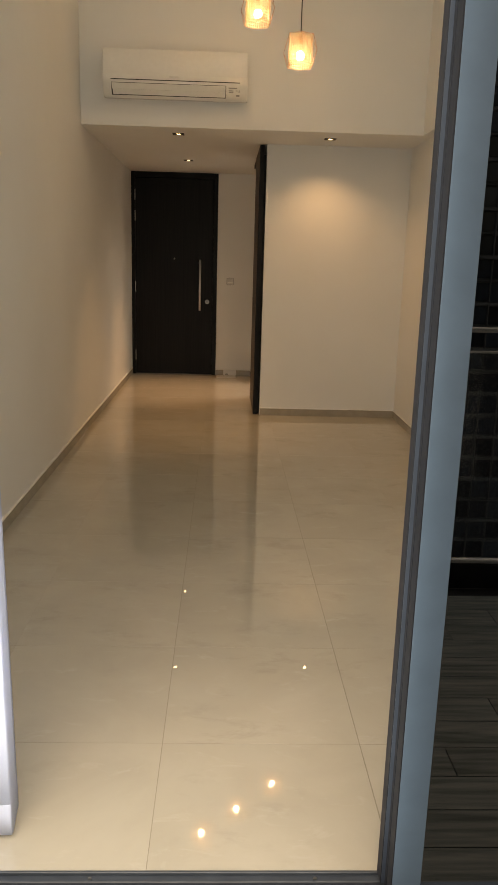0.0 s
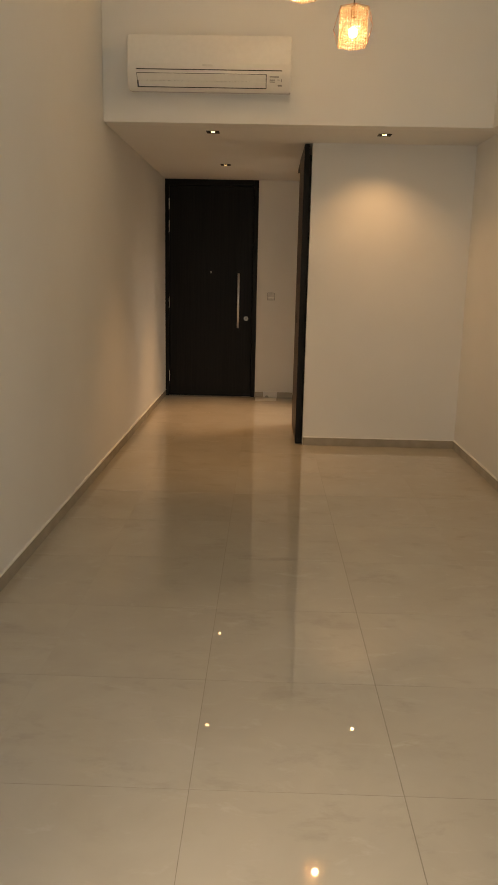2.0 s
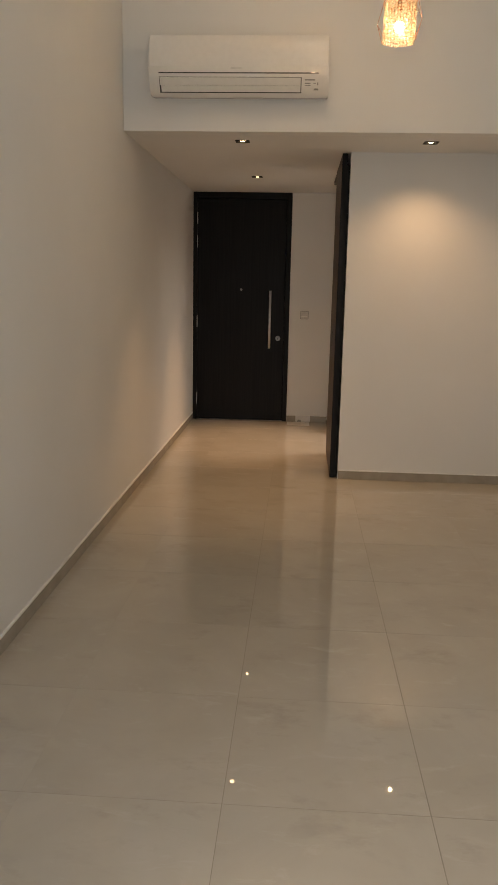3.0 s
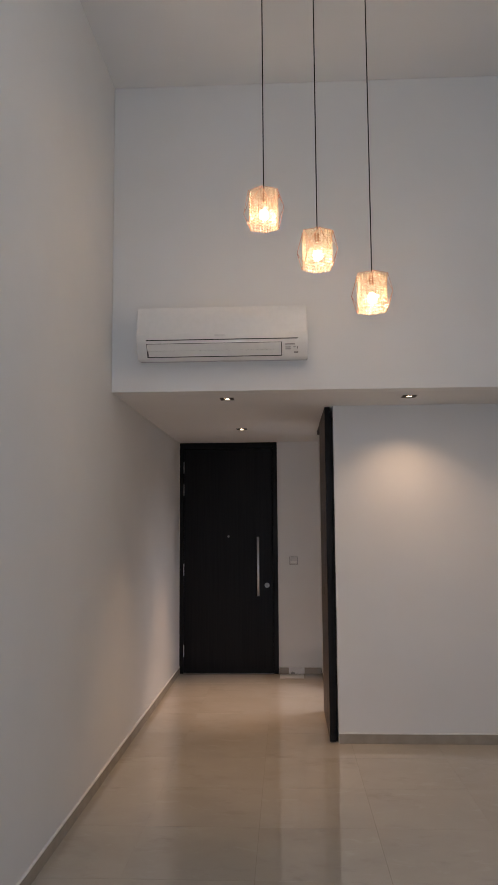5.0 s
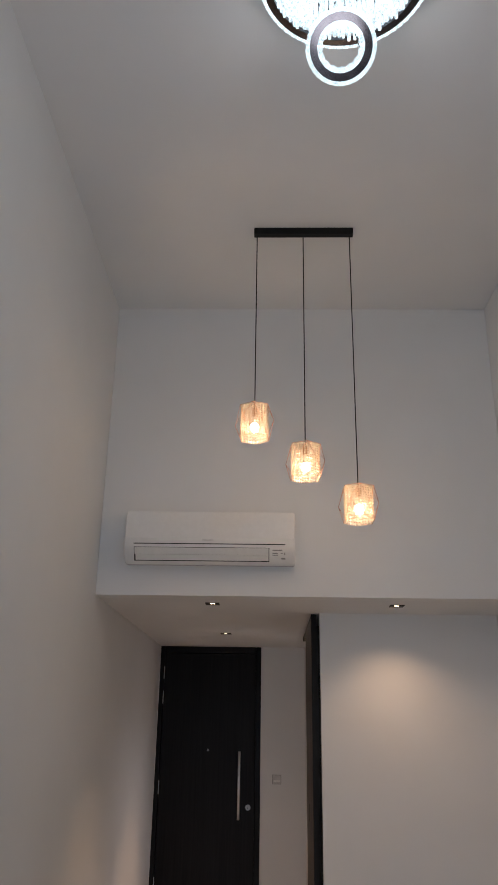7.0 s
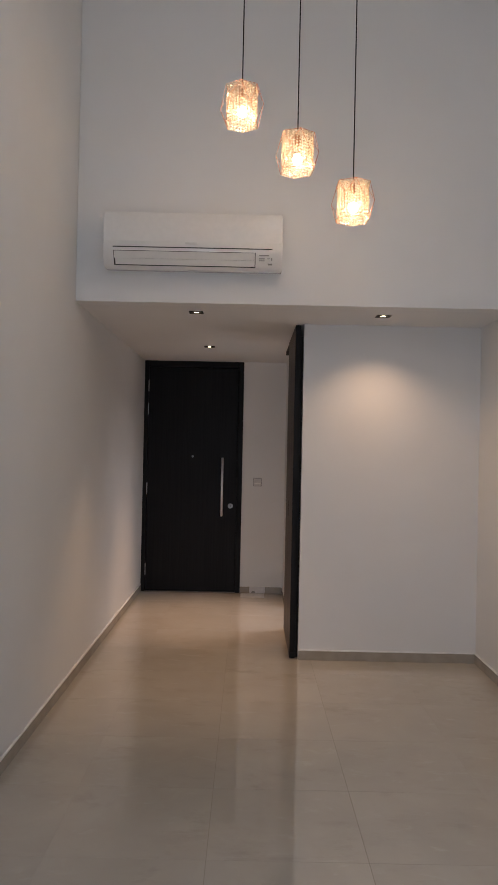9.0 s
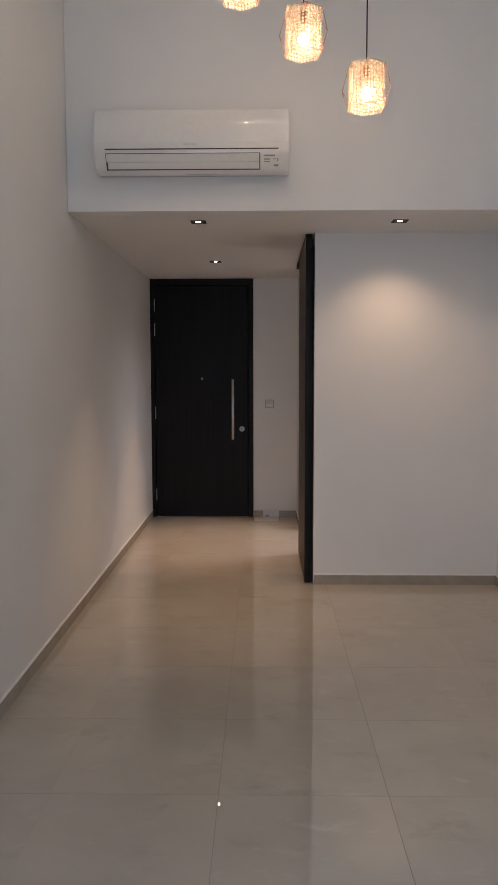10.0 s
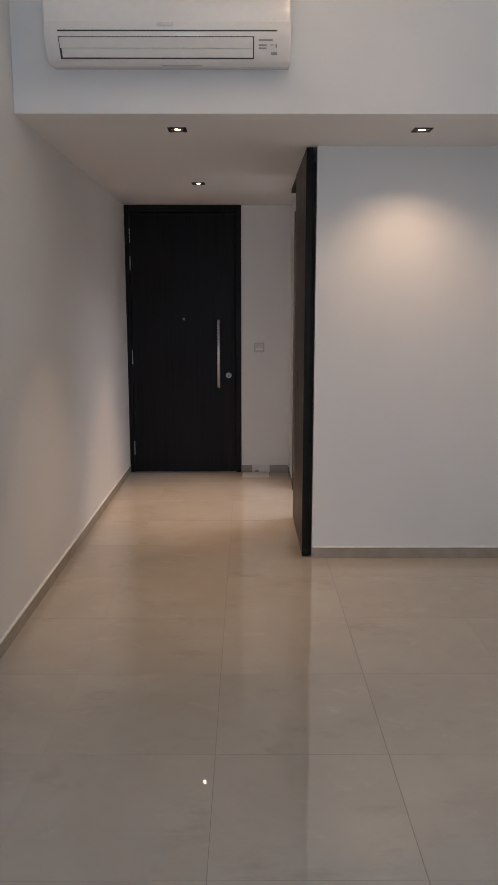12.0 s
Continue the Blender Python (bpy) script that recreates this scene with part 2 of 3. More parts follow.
def thing(name, label, category, group="", at=(0, 0, 0)):
    e = new(name)
    e.empty_display_size = 0.1
    e.location = at
    return tagged(e, label, category, group)


# ---------------------------------------------------------------- the shell of the room
XR, BEAM, YB, YW, XC, CEILZ, YF = 2.80, 2.715, -3.28, -2.545, 1.508, 4.575, -8.19
OUT = -8.33

structure("wall_left", [(-0.15, 0, OUT, 0.15, -0.1, CEILZ + 0.1)], WALL, "plain white painted side wall rising two storeys", "wall")
structure("wall_right", [(XR, XR + 0.15, OUT, 0.15, -0.1, CEILZ + 0.1)], WALL, "plain white painted side wall under a shallow beam", "wall")
structure("beam_right", [(BEAM, XR - 0.002, OUT + 0.145, YB - 0.002, SOFFIT, CEILZ - 0.002)], WALL, "shallow white boxed beam along the wall", "beam")
prism_wall("wall_entrance", [(1.056, 0.0), (XR - 0.002, 0.0), (XR - 0.002, 0.15), (0.002, 0.15), (0.002, 0.09), (1.056, 0.09)], "z", -0.1, SOFFIT + 0.03,
           WALL, "white painted wall beside the entrance door", "wall")
structure("wall_partition", [(XC, XR + 0.02, YW, YW + 0.12, -0.05, SOFFIT + 0.03)], WALL, "white painted wall washed by a downlight", "wall")
prism_wall("wall_corridor", [(YW + 0.122, -0.05), (-1.62, -0.05), (-1.62, 2.30), (-0.70, 2.30), (-0.70, -0.05), (-0.002, -0.05), (-0.002, SOFFIT + 0.03), (YW + 0.122, SOFFIT + 0.03)],
           "x", XC, XC + 0.1, WALL, "white corridor wall with an opening to a side room", "wall")
structure("bulkhead", [(0.002, XR - 0.002, YB, YB + 0.12, SOFFIT, CEILZ - 0.002)], WALL, "white painted wall above the dropped ceiling", "wall")
# dropped ceiling of the entrance with square holes for the downlights
HOLES = [(0.746, -2.951), (2.012, -2.951), (0.747, -1.199), (2.1, -1.2)]
HALF = 0.042
xs = sorted({0.002, XR - 0.002, *(hx + s * HALF for hx, hy in HOLES for s in (-1, 1))})
ys = sorted({YB + 0.122, 0.15, *(hy + s * HALF for hx, hy in HOLES for s in (-1, 1))})
bm = bmesh.new()
gv = {(i, j): bm.verts.new((x, y, SOFFIT)) for i, x in enumerate(xs) for j, y in enumerate(ys)}
cells = []
for i in range(len(xs) - 1):
    for j in range(len(ys) - 1):
        mx_, my_ = (xs[i] + xs[i + 1]) / 2, (ys[j] + ys[j + 1]) / 2
        if not any(abs(mx_ - hx) < HALF and abs(my_ - hy) < HALF for hx, hy in HOLES):
            cells.append(bm.faces.new((gv[i, j], gv[i, j + 1], gv[i + 1, j + 1], gv[i + 1, j])))
up = bmesh.ops.extrude_face_region(bm, geom=cells)
bmesh.ops.translate(bm, vec=(0, 0, 0.10), verts=[g for g in up["geom"] if isinstance(g, bmesh.types.BMVert)])
bmesh.ops.delete(bm, geom=[v for v in bm.verts if not v.link_faces], context="VERTS")
tagged(part("ceiling_entrance", bm, CEIL, None), "dropped white plasterboard ceiling over the entrance", "ceiling", kind="structure")
structure("ceiling", [(-0.15, XR + 0.15, OUT, YB + 0.12, CEILZ, CEILZ + 0.15)], CEIL, "high white painted ceiling", "ceiling")
structure("slab_above_entrance", [(-0.15, XR + 0.15, YB + 0.122, 0.15, SOFFIT + 0.102, SOFFIT + 0.2)], CEIL, "plain slab above the dropped ceiling", "ceiling")

# facade towards the balcony: sill walls, head and the big opening
prism_wall("wall_facade", [(0.001, 0), (0.06, 0), (0.06, 4.42), (2.74, 4.42), (2.74, 0), (XR - 0.001, 0), (XR - 0.001, CEILZ - 0.001), (0.001, CEILZ - 0.001)],
           "y", OUT, YF, WALL, "white wall framing the tall balcony opening", "wall")


# skirtings, with a fine caulk line on top
def skirting(x0, x1, y0, y1, h=0.066):
    bm = bmesh.new()
    box(bm, x0, x1, y0, y1, 0.0, h, bevel=0.0015, seg=1)
    ob = tagged(part("baseboard", bm, SKIRT, None), "taupe polished tile skirting along the white wall", "baseboard", "skirtings", "structure")
    bm = bmesh.new()
    box(bm, x0, x1, y0, y1, h + 0.0005, h + 0.009, bevel=0.001, seg=1)
    part("caulk_line", bm, CAULK, ob)
    return ob


skirting(0.0, 0.011, YF + 0.02, -0.002)
skirting(XR - 0.011, XR, YF + 0.02, YW - 0.013)
skirting(XC + 0.004, XR, YW - 0.011, YW)
skirting(1.058, XC - 0.012, -0.011, 0.0)
skirting(XC - 0.011, XC, -0.70, 0.0)

# ---------------------------------------------------------------- entrance door
door = tagged(new("door_1"), "tall closed dark-stained timber entrance door with steel pull bar", "door", kind="structure")
boxpart("frame_jamb", (0.005, 0.048, -0.012, 0.08, 0.0, SOFFIT - 0.002), DARKWOOD, door, bevel=0.003)
boxpart("frame_jamb", (1.005, 1.055, -0.012, 0.08, 0.0, SOFFIT - 0.002), DARKWOOD, door, bevel=0.003)
boxpart("frame_head", (0.0482, 1.0048, -0.011, 0.08, 2.375, SOFFIT - 0.002), DARKWOOD, door, bevel=0.003)
boxpart("wall_caulk", (0.0005, 0.0046, -0.016, -0.0002, 0.07, SOFFIT - 0.003), CAULK, door, "thin white caulk line")
leaf = boxpart("door_leaf", (0.052, 1.001, 0.004, 0.052, 0.006, 2.371), DARKWOOD, door, bevel=0.002)
boxpart("rebate", (0.0482, 1.0048, 0.056, 0.085, 0.0, 2.372), GAP, door)
bm = bmesh.new()
cyl(bm, (0.847, -0.055, 0.808), (0.847, -0.055, 1.427), 0.0125, n=24)
bmesh.ops.bevel(bm, geom=[e for e in bm.edges if abs(e.verts[0].co.z - e.verts[1].co.z) < 1e-4], offset=0.003, segments=2, affect="EDGES")
for hz in (0.90, 1.335):
    cyl(bm, (0.847, 0.006, hz), (0.847, -0.055, hz), 0.008, n=14)
part("pull_handle", bm, STEEL, leaf, "long brushed steel pull bar", smooth=True)
bm = bmesh.new()
cyl(bm, (0.938, 0.006, 0.916), (0.938, -0.010, 0.916), 0.027, 0.025, 32)
cyl(bm, (0.938, -0.008, 0.916), (0.938, -0.018, 0.916), 0.016, 0.015, 24)
lock = part("lock_cylinder", bm, DULLSTEEL, leaf, "round steel lock cylinder")
boxpart("keyhole", (0.936, 0.940, -0.0205, -0.0175, 0.905, 0.923), BLACK, leaf)
bm = bmesh.new()
cyl(bm, (0.529, 0.006, 1.433), (0.529, -0.006, 1.433), 0.012, 0.010, 20)
part("peephole", bm, DULLSTEEL, leaf, "small steel peephole")
for hz in (2.112, 1.868, 1.022, 0.172):
    bm = bmesh.new()
    cyl(bm, (0.050, -0.008, hz), (0.050, -0.008, hz + 0.125), 0.0050, n=12)
    box(bm, 0.0488, 0.0512, -0.009, 0.004, hz + 0.003, hz + 0.122)
    part("hinge", bm, STEEL, door, "slim steel butt hinge")

# wall switch beside the door
sw = thing("light_switch", "small white wall switch with a pale rocker bar", "switch", at=(1.221, 0, 1.173))
boxpart("plate", (-0.044, 0.044, -0.009, -0.0005, -0.043, 0.043), GREYPRINT, sw, bevel=0.003)
boxpart("rocker_surround", (-0.040, 0.040, -0.0105, -0.0088, -0.039, 0.039), SWITCHPLATE, sw, bevel=0.0005)
boxpart("rocker", (-0.035, 0.035, -0.0135, -0.0100, -0.016, 0.033), SWITCHPLATE, sw, bevel=0.001)
boxpart("indicator_bar", (-0.032, 0.032, -0.0145, -0.0100, -0.022, -0.006), CAULK, sw, bevel=0.001)

# cover plate set on the skirting
cp = thing("cover_plate", "off-white cover plate fixed on the skirting by the door", "cover plate", at=(1.24, -0.0115, 0.036))
boxpart("plate", (-0.082, 0.082, -0.005, 0.0, -0.034, 0.033), PLATE, cp, bevel=0.001)
bm = bmesh.new()
cyl(bm, (-0.04, -0.0048, -0.032), (-0.04, -0.0065, -0.032), 0.022, n=20)
part("cable_notch", bm, GREYPRINT, cp)

# pale strip lying on the floor at the foot of the skirting
fs = thing("floor_strip", "thin pale grey strip lying on the floor beside the entrance door", "floor strip", at=(1.066, -0.25, 0.0))
boxpart("sheet", (0.0, 0.246, 0.0, 0.215, 0.0004, 0.0035), SWITCHPLATE, fs, bevel=0.0008)

# ---------------------------------------------------------------- sliding panel of the side room
sp = tagged(new("door_2"), "dark brown timber sliding door panel parked along the corridor wall", "sliding door", kind="structure")
boxpart("door_panel", (1.447, 1.486, -2.529, -1.60, 0.008, SOFFIT - 0.006), PANELWOOD, sp, bevel=0.001)
boxpart("edge_lipping", (1.4465, 1.4865, -2.534, -2.5295, 0.008, SOFFIT - 0.006), DARKWOOD, sp, "near-black edge strip", bevel=0.001)
boxpart("top_track", (1.452, XC - 0.001, -1.598, -0.95, 2.408, SOFFIT - 0.004), BLACK, sp)
# black filler gives the gap behind the panel its shade
boxpart("edge_shade_strip", (1.4865, XC - 0.003, -2.512, -1.60, 0.008, 2.358), GAP, sp, "black strip for the shade between panel and wall")
bm = bmesh.new()
box(bm, 1.455, 1.478, -2.5365, -2.5335, 0.02, 0.05)
part("floor_guide", bm, BLACK, sp)
bm = bmesh.new()
box(bm, 1.4455, 1.4475, -2.02, -1.96, 1.00, 1.12, bevel=0.0008, seg=1)
part("flush_pull", bm, DARKGREY, sp)
boxpart("door_jamb", (1.492, XC + 0.112, -0.735, -0.703, 0.0, 2.30), PANELWOOD, sp, bevel=0.002)
boxpart("door_jamb", (XC + 0.003, XC + 0.112, -1.618, -1.588, 0.0, 2.30), PANELWOOD, sp, bevel=0.002)


# ---------------------------------------------------------------- downlights
def downlight(x, y, mirror_lobe=False):
    d = thing("downlight", "square black recessed downlight with a lit warm lens", "downlight", "downlights in the dropped ceiling", (x, y, SOFFIT))
    bm = bmesh.new()
    for a in (-1, 1):
        box(bm, a * 0.038 - 0.009 if a > 0 else -0.048, 0.048 if a > 0 else -0.029, -0.048, 0.048, -0.004, 0.0)
        box(bm, -0.029, 0.029, 0.029 if a > 0 else -0.048, 0.048 if a > 0 else -0.029, -0.004, 0.0)
    part("trim", bm, BLACK, d)
    bm = bmesh.new()
    for k in range(4):
        m = Matrix.Rotation(k * math.pi / 2, 4, "Z")
        vs = [bm.verts.new(m @ Vector(c)) for c in ((-0.029, 0.029, 0), (0.029, 0.029, 0), (0.029, 0.029, 0.045), (-0.029, 0.029, 0.045))]
        bm.faces.new(vs)
    box(bm, -0.04, 0.04, -0.04, 0.04, 0.046, 0.05)
    part("housing", bm, BLACK, d)
    bm = bmesh.new()
    # the rear lights' second glowing lobe imitates the lens mirrored inside the housing
    for oy in ((-0.019, 0.019) if mirror_lobe else (0.0,)):
        cyl(bm, (0, oy, -0.001), (0, oy, 0.03), 0.0125 if mirror_lobe else 0.017, 0.012 if mirror_lobe else 0.015, 28)
    part("lens", bm, LED, d, "glowing warm lens")
    return d


for hx, hy in HOLES:
    downlight(hx, hy, mirror_lobe=hy > -2)


# ---------------------------------------------------------------- air conditioner
def aircon():
    a = thing("air_conditioner", "glossy white split air conditioner hung on the upper wall", "air conditioner", at=(0, YB, 0))
    x0, x1 = 0.208, 1.300
    # side outline, from the wall: depth and height
    prof = [(-0.001, 2.638), (-0.090, 2.622), (-0.142, 2.620), (-0.1655, 2.633), (-0.2155, 2.712), (-0.220, 2.735), (-0.224, 2.80), (-0.222, 2.90), (-0.205, 2.945), (-0.16, 2.958), (-0.001, 2.958)]
    bm = bmesh.new()
    rings = []
    for x, k in ((x0, 0.965), (x0 + 0.012, 1.0), (x1 - 0.012, 1.0), (x1, 0.965)):
        rings.append([bm.verts.new((x, y * k, 2.79 + (z - 2.79) * k if y < -0.01 else z)) for y, z in prof])
    for r, s in zip(rings, rings[1:]):
        for i in range(len(prof)):
            j = (i + 1) % len(prof)
            bm.faces.new((r[i], r[j], s[j], s[i]))
    bm.faces.new(rings[0])
    bm.faces.new(list(reversed(rings[-1])))
    body = part("body", bm, ACWHITE, a)
    # front cover, slightly proud
    bm = bmesh.new()
    fp = [(-0.2165, 2.742), (-0.2275, 2.80), (-0.2275, 2.86), (-0.2255, 2.905), (-0.209, 2.949), (-0.20, 2.945), (-0.215, 2.90), (-0.215, 2.745)]
    rr = [[bm.verts.new((x, y, z)) for y, z in fp] for x in (x0 + 0.008, x1 - 0.008)]
    for i in range(len(fp)):
        j = (i + 1) % len(fp)
        bm.faces.new((rr[0][i], rr[0][j], rr[1][j], rr[1][i]))
    bm.faces.new(rr[0])
    bm.faces.new(list(reversed(rr[1])))
    cover = part("front_cover", bm, ACWHITE, a, "glossy white front cover")
    for ob_ in (body, cover):
        ob_.data.polygons.foreach_set("use_smooth", [True] * len(ob_.data.polygons))
        ob_.data.set_sharp_from_angle(angle=radians(38))
    boxpart("intake_slot", (x0 + 0.062, x1 - 0.062, -0.2215, -0.21, 2.7335, 2.7395), DARKGREY, a)

    def on_face(name, xa, xb, ta, tb, lift, material, label=""):
        """A slab on the sloping lower face, ta and tb measured down it."""
        p, q = Vector((0, -0.2155, 2.712)), Vector((0, -0.172, 2.643))
        d = (q - p)
        nrm = Vector((0, -d.z, d.y)).normalized()
        if nrm.y > 0:
            nrm = -nrm
        bm = bmesh.new()
        c = [p + d * ta, p + d * tb]
        pts = []
        for x in (xa, xb):
            for w in c:
                for h in (-0.004, lift):
                    pts.append(bm.verts.new(Vector((x, 0, 0)) + w + nrm * h))
        for f in ((0, 1, 3, 2), (4, 6, 7, 5), (0, 4, 5, 1), (2, 3, 7, 6), (0, 2, 6, 4), (1, 5, 7, 3)):
            bm.faces.new([pts[k] for k in f])
        return part(name, bm, material, a, label)

    lx0, lx1 = x0 + 0.068, x1 - 0.168
    on_face("louvre_recess", lx0 - 0.004, lx1 + 0.005, -0.04, 1.10, 0.0035, DARKGREY)
    on_face("louvre", lx0, lx1, -0.02, 0.53, 0.0075, ACPALE, "upper louvre blade")
    on_face("louvre", lx0 + 0.006, lx1, 0.55, 1.01, 0.0075, ACPALE, "lower louvre blade")
    dx = lx1 + 0.025
    on_face("display_print", dx, dx + 0.062, 0.10, 0.18, 0.0045, GREYPRINT)
    on_face("display_print", dx, dx + 0.035, 0.36, 0.42, 0.0045, GREYPRINT)
    on_face("display_print", dx, dx + 0.035, 0.52, 0.57, 0.0045, GREYPRINT)
    on_face("display_print", dx + 0.052, dx + 0.066, 0.36, 0.40, 0.0045, GREYPRINT)
    on_face("display_print", dx + 0.075, dx + 0.081, 0.33, 0.52, 0.0045, GREYPRINT)
    on_face("display_print", dx + 0.055, dx + 0.082, 0.76, 0.88, 0.0045, GREYPRINT)
    boxpart("maker_mark", ((x0 + x1) / 2 - 0.045, (x0 + x1) / 2 + 0.025, -0.2285, -0.222, 2.757, 2.768), plain("pale_grey_mark", (0.66, 0.65, 0.63), 0.5), a)
    # label strip under the unit
    boxpart("label_strip", (0.72, 0.90, -0.130, -0.100, 2.6185, 2.6235), LABELGREY, a)
    return a


aircon()

# ---------------------------------------------------------------- pendant lights
PY = -4.258
pl = thing("pendant_light", "black ceiling bar with three staggered lit crystal bead pendants", "pendant light", at=(0, PY, CEILZ))
boxpart("ceiling_bar", (1.030, 1.646, -0.016, 0.026, -0.046, -0.0005), BLACK, pl, "black metal ceiling bar", bevel=0.002)


def wire_loop(bm, pts, pairs, r=0.0015):
    for i, j in pairs:
        cyl(bm, pts[i], pts[j], r, n=6)
    for p in pts:
        bmesh.ops.create_icosphere(bm, subdivisions=1, radius=r * 1.5, matrix=Matrix.Translation(p))


def shade_meshes():
    ring = lambda r, z, off, n=6: [Vector((r * math.cos(off + k * math.tau / n), r * math.sin(off + k * math.tau / n), z)) for k in range(n)]
    top, mid, low = ring(0.090, -0.012, 0.0), ring(0.110, -0.120, math.pi / 6), ring(0.090, -0.222, 0.0)
    mid = [m_ + Vector((0, 0, 0.018 if k % 2 else -0.018)) for k, m_ in enumerate(mid)]
    pts = top + mid + low
    pairs = []
    for k in range(6):
        j = (k + 1) % 6
        pairs += [(k, j), (12 + k, 12 + j), (k, 6 + k), (j, 6 + k), (12 + k, 6 + k), (12 + j, 6 + k)]
    bm = bmesh.new()
    wire_loop(bm, pts, pairs)
    for k in (0, 2, 4):
        cyl(bm, top[k], (0, 0, -0.004), 0.002, n=6)
    frame_me = mesh_of("wire_frame", bm, ROSE)
    # bead strands on a hexagon, and a domed bead lid above them
    vb = bmesh.new()
    bmesh.ops.create_icosphere(vb, subdivisions=1, radius=1.0)
    base_v = [v.co.copy() for v in vb.verts]
    base_f = [[v.index for v in f.verts] for f in vb.faces]
    vb.free()
    verts, faces = [], []

    def bead(p, r, stretch=1.0):
        o = len(verts)
        verts.extend((p[0] + c.x * r, p[1] + c.y * r, p[2] + c.z * r * stretch) for c in base_v)
        faces.extend([o + i for i in f] for f in base_f)

    R = 0.083
    corner = ring(R, 0, 0.0)
    for k in range(6):
        a, b = corner[k], corner[(k + 1) % 6]
        for s in range(5):
            w = a.lerp(b, s / 5)
            z, step = -0.020, 0.0146
            while z > -0.216:
                bead((w.x, w.y, z), 0.0056 + 0.0012 * min(1.0, -z / 0.16))
                z -= step
                step += 0.00045
            bead((w.x, w.y, z + 0.003), 0.0060, 1.5)
            for i in range(1, 6):
                q = w * (i / 6)
                bead((q.x, q.y, -0.014 - 0.006 * i / 6), 0.0036)
    # rose gold net added as shade in the bead gaps: an upright wire a strand and a hoop a row
    bm = bmesh.new()
    z, step, hoops = -0.0127, 0.0146, []
    while z > -0.212:
        hoops.append(z)
        z -= step
        step += 0.00045
    for k in range(6):
        a, b = corner[k], corner[(k + 1) % 6]
        for h in hoops:
            cyl(bm, (a.x, a.y, h), (b.x, b.y, h), 0.0007, n=4, cap=False)
        for s in range(5):
            w = a.lerp(b, (s + 0.5) / 5)
            cyl(bm, (w.x, w.y, -0.012), (w.x, w.y, -0.212), 0.0009, n=4, cap=False)
    net_me = mesh_of("gap_shade_net", bm, NETWIRE)
    me = bpy.data.meshes.new("bead_curtain")
    me.from_pydata(verts, [], faces)
    me.materials.append(BEAD)
    bm = bmesh.new()
    bmesh.ops.create_uvsphere(bm, u_segments=20, v_segments=14, radius=0.024, matrix=Matrix.Translation((0, 0, -0.150)) @ Matrix.Diagonal((1, 1, 1.25, 1)))
    bulb_me = mesh_of("bulb", bm, BULB, True)
    bm = bmesh.new()
    cyl(bm, (0, 0, 0.0), (0, 0, -0.05), 0.014, 0.016, 16)
    cyl(bm, (0, 0, -0.05), (0, 0, -0.068), 0.013, 0.013, 16)
    cap_me = mesh_of("lamp_holder", bm, NETWIRE)
    for m_ in (frame_me, me, bulb_me, cap_me, net_me):
        m_.transform(Matrix.Diagonal((1, 1, 0.90, 1)))
    return frame_me, me, bulb_me, cap_me, net_me


FRAME_ME, BEAD_ME, BULB_ME, CAP_ME, NET_ME = shade_meshes()
for n, (px, pz) in enumerate(((1.049, 3.370), (1.335, 3.136), (1.622, 2.895))):
    bm = bmesh.new()
    cyl(bm, (px, 0, -0.046), (px, 0, pz - CEILZ), 0.0032, n=8)
    part("cord", bm, BLACK, pl, "thin black cord")
    fr = new("wire_frame", FRAME_ME)
    fr.parent, fr.location, fr.rotation_euler = pl, (px, 0, pz - CEILZ), (0, 0, radians((25, 36, 31)[n]))
    fr["label"] = "rose gold geometric wire cage"
    for nm, me in (("bead_curtain", BEAD_ME), ("bulb", BULB_ME), ("lamp_holder", CAP_ME), ("gap_shade_net", NET_ME)):
        o = new(nm, me)
        o.parent = fr
        if nm == "bead_curtain":
            tagged(o, "strands of amber-lit crystal beads", kind="stuff")
        if nm == "bulb":
            o["label"] = "glowing warm bulb"


# ---------------------------------------------------------------- crystal ceiling light
def prism(bm, x, y, z0, z1, r, n=5, a=0.0):
    m = Matrix.Translation((x, y, 0)) @ Matrix.Rotation(a, 4, "Z")
    cyl(bm, m @ Vector((0, 0, z0)), m @ Vector((0, 0, z1)), r * 0.75, r, n)


def annulus(bm, r0, r1, z0, z1, n=64, cx=0, cy=0):
    rows = [[bm.verts.new((cx + r * math.cos(k * math.tau / n), cy + r * math.sin(k * math.tau / n), z)) for k in range(n)] for r, z in ((r0, z0), (r1, z0), (r1, z1), (r0, z1))]
    for i in range(4):
        a, b = rows[i], rows[(i + 1) % 4]
        for k in range(n):
            bm.faces.new((a[k], a[(k + 1) % n], b[(k + 1) % n], b[k]))


def cut_band(bm, r_in, r_out, z0, z1, n, zig, cx=0.0, cy=0.0):
    """A faceted crystal band: an annulus whose rims zigzag."""
    rows = []
    for base, sign, z in ((r_in, -1, z0), (r_out, 1, z0), (r_out, 1, z1), (r_in, -1, z1)):
        row = []
        for k in range(n):
            a = k * math.tau / n
            r = base + sign * (zig if k % 2 else 0.0)
            row.append(bm.verts.new((cx + r * math.cos(a), cy + r * math.sin(a), z + (0.006 if k % 2 else 0.0))))
        rows.append(row)
    for i in range(4):
        a, b_ = rows[i], rows[(i + 1) % 4]
        for k in range(n):
            bm.faces.new((a[k], a[(k + 1) % n], b_[(k + 1) % n], b_[k]))


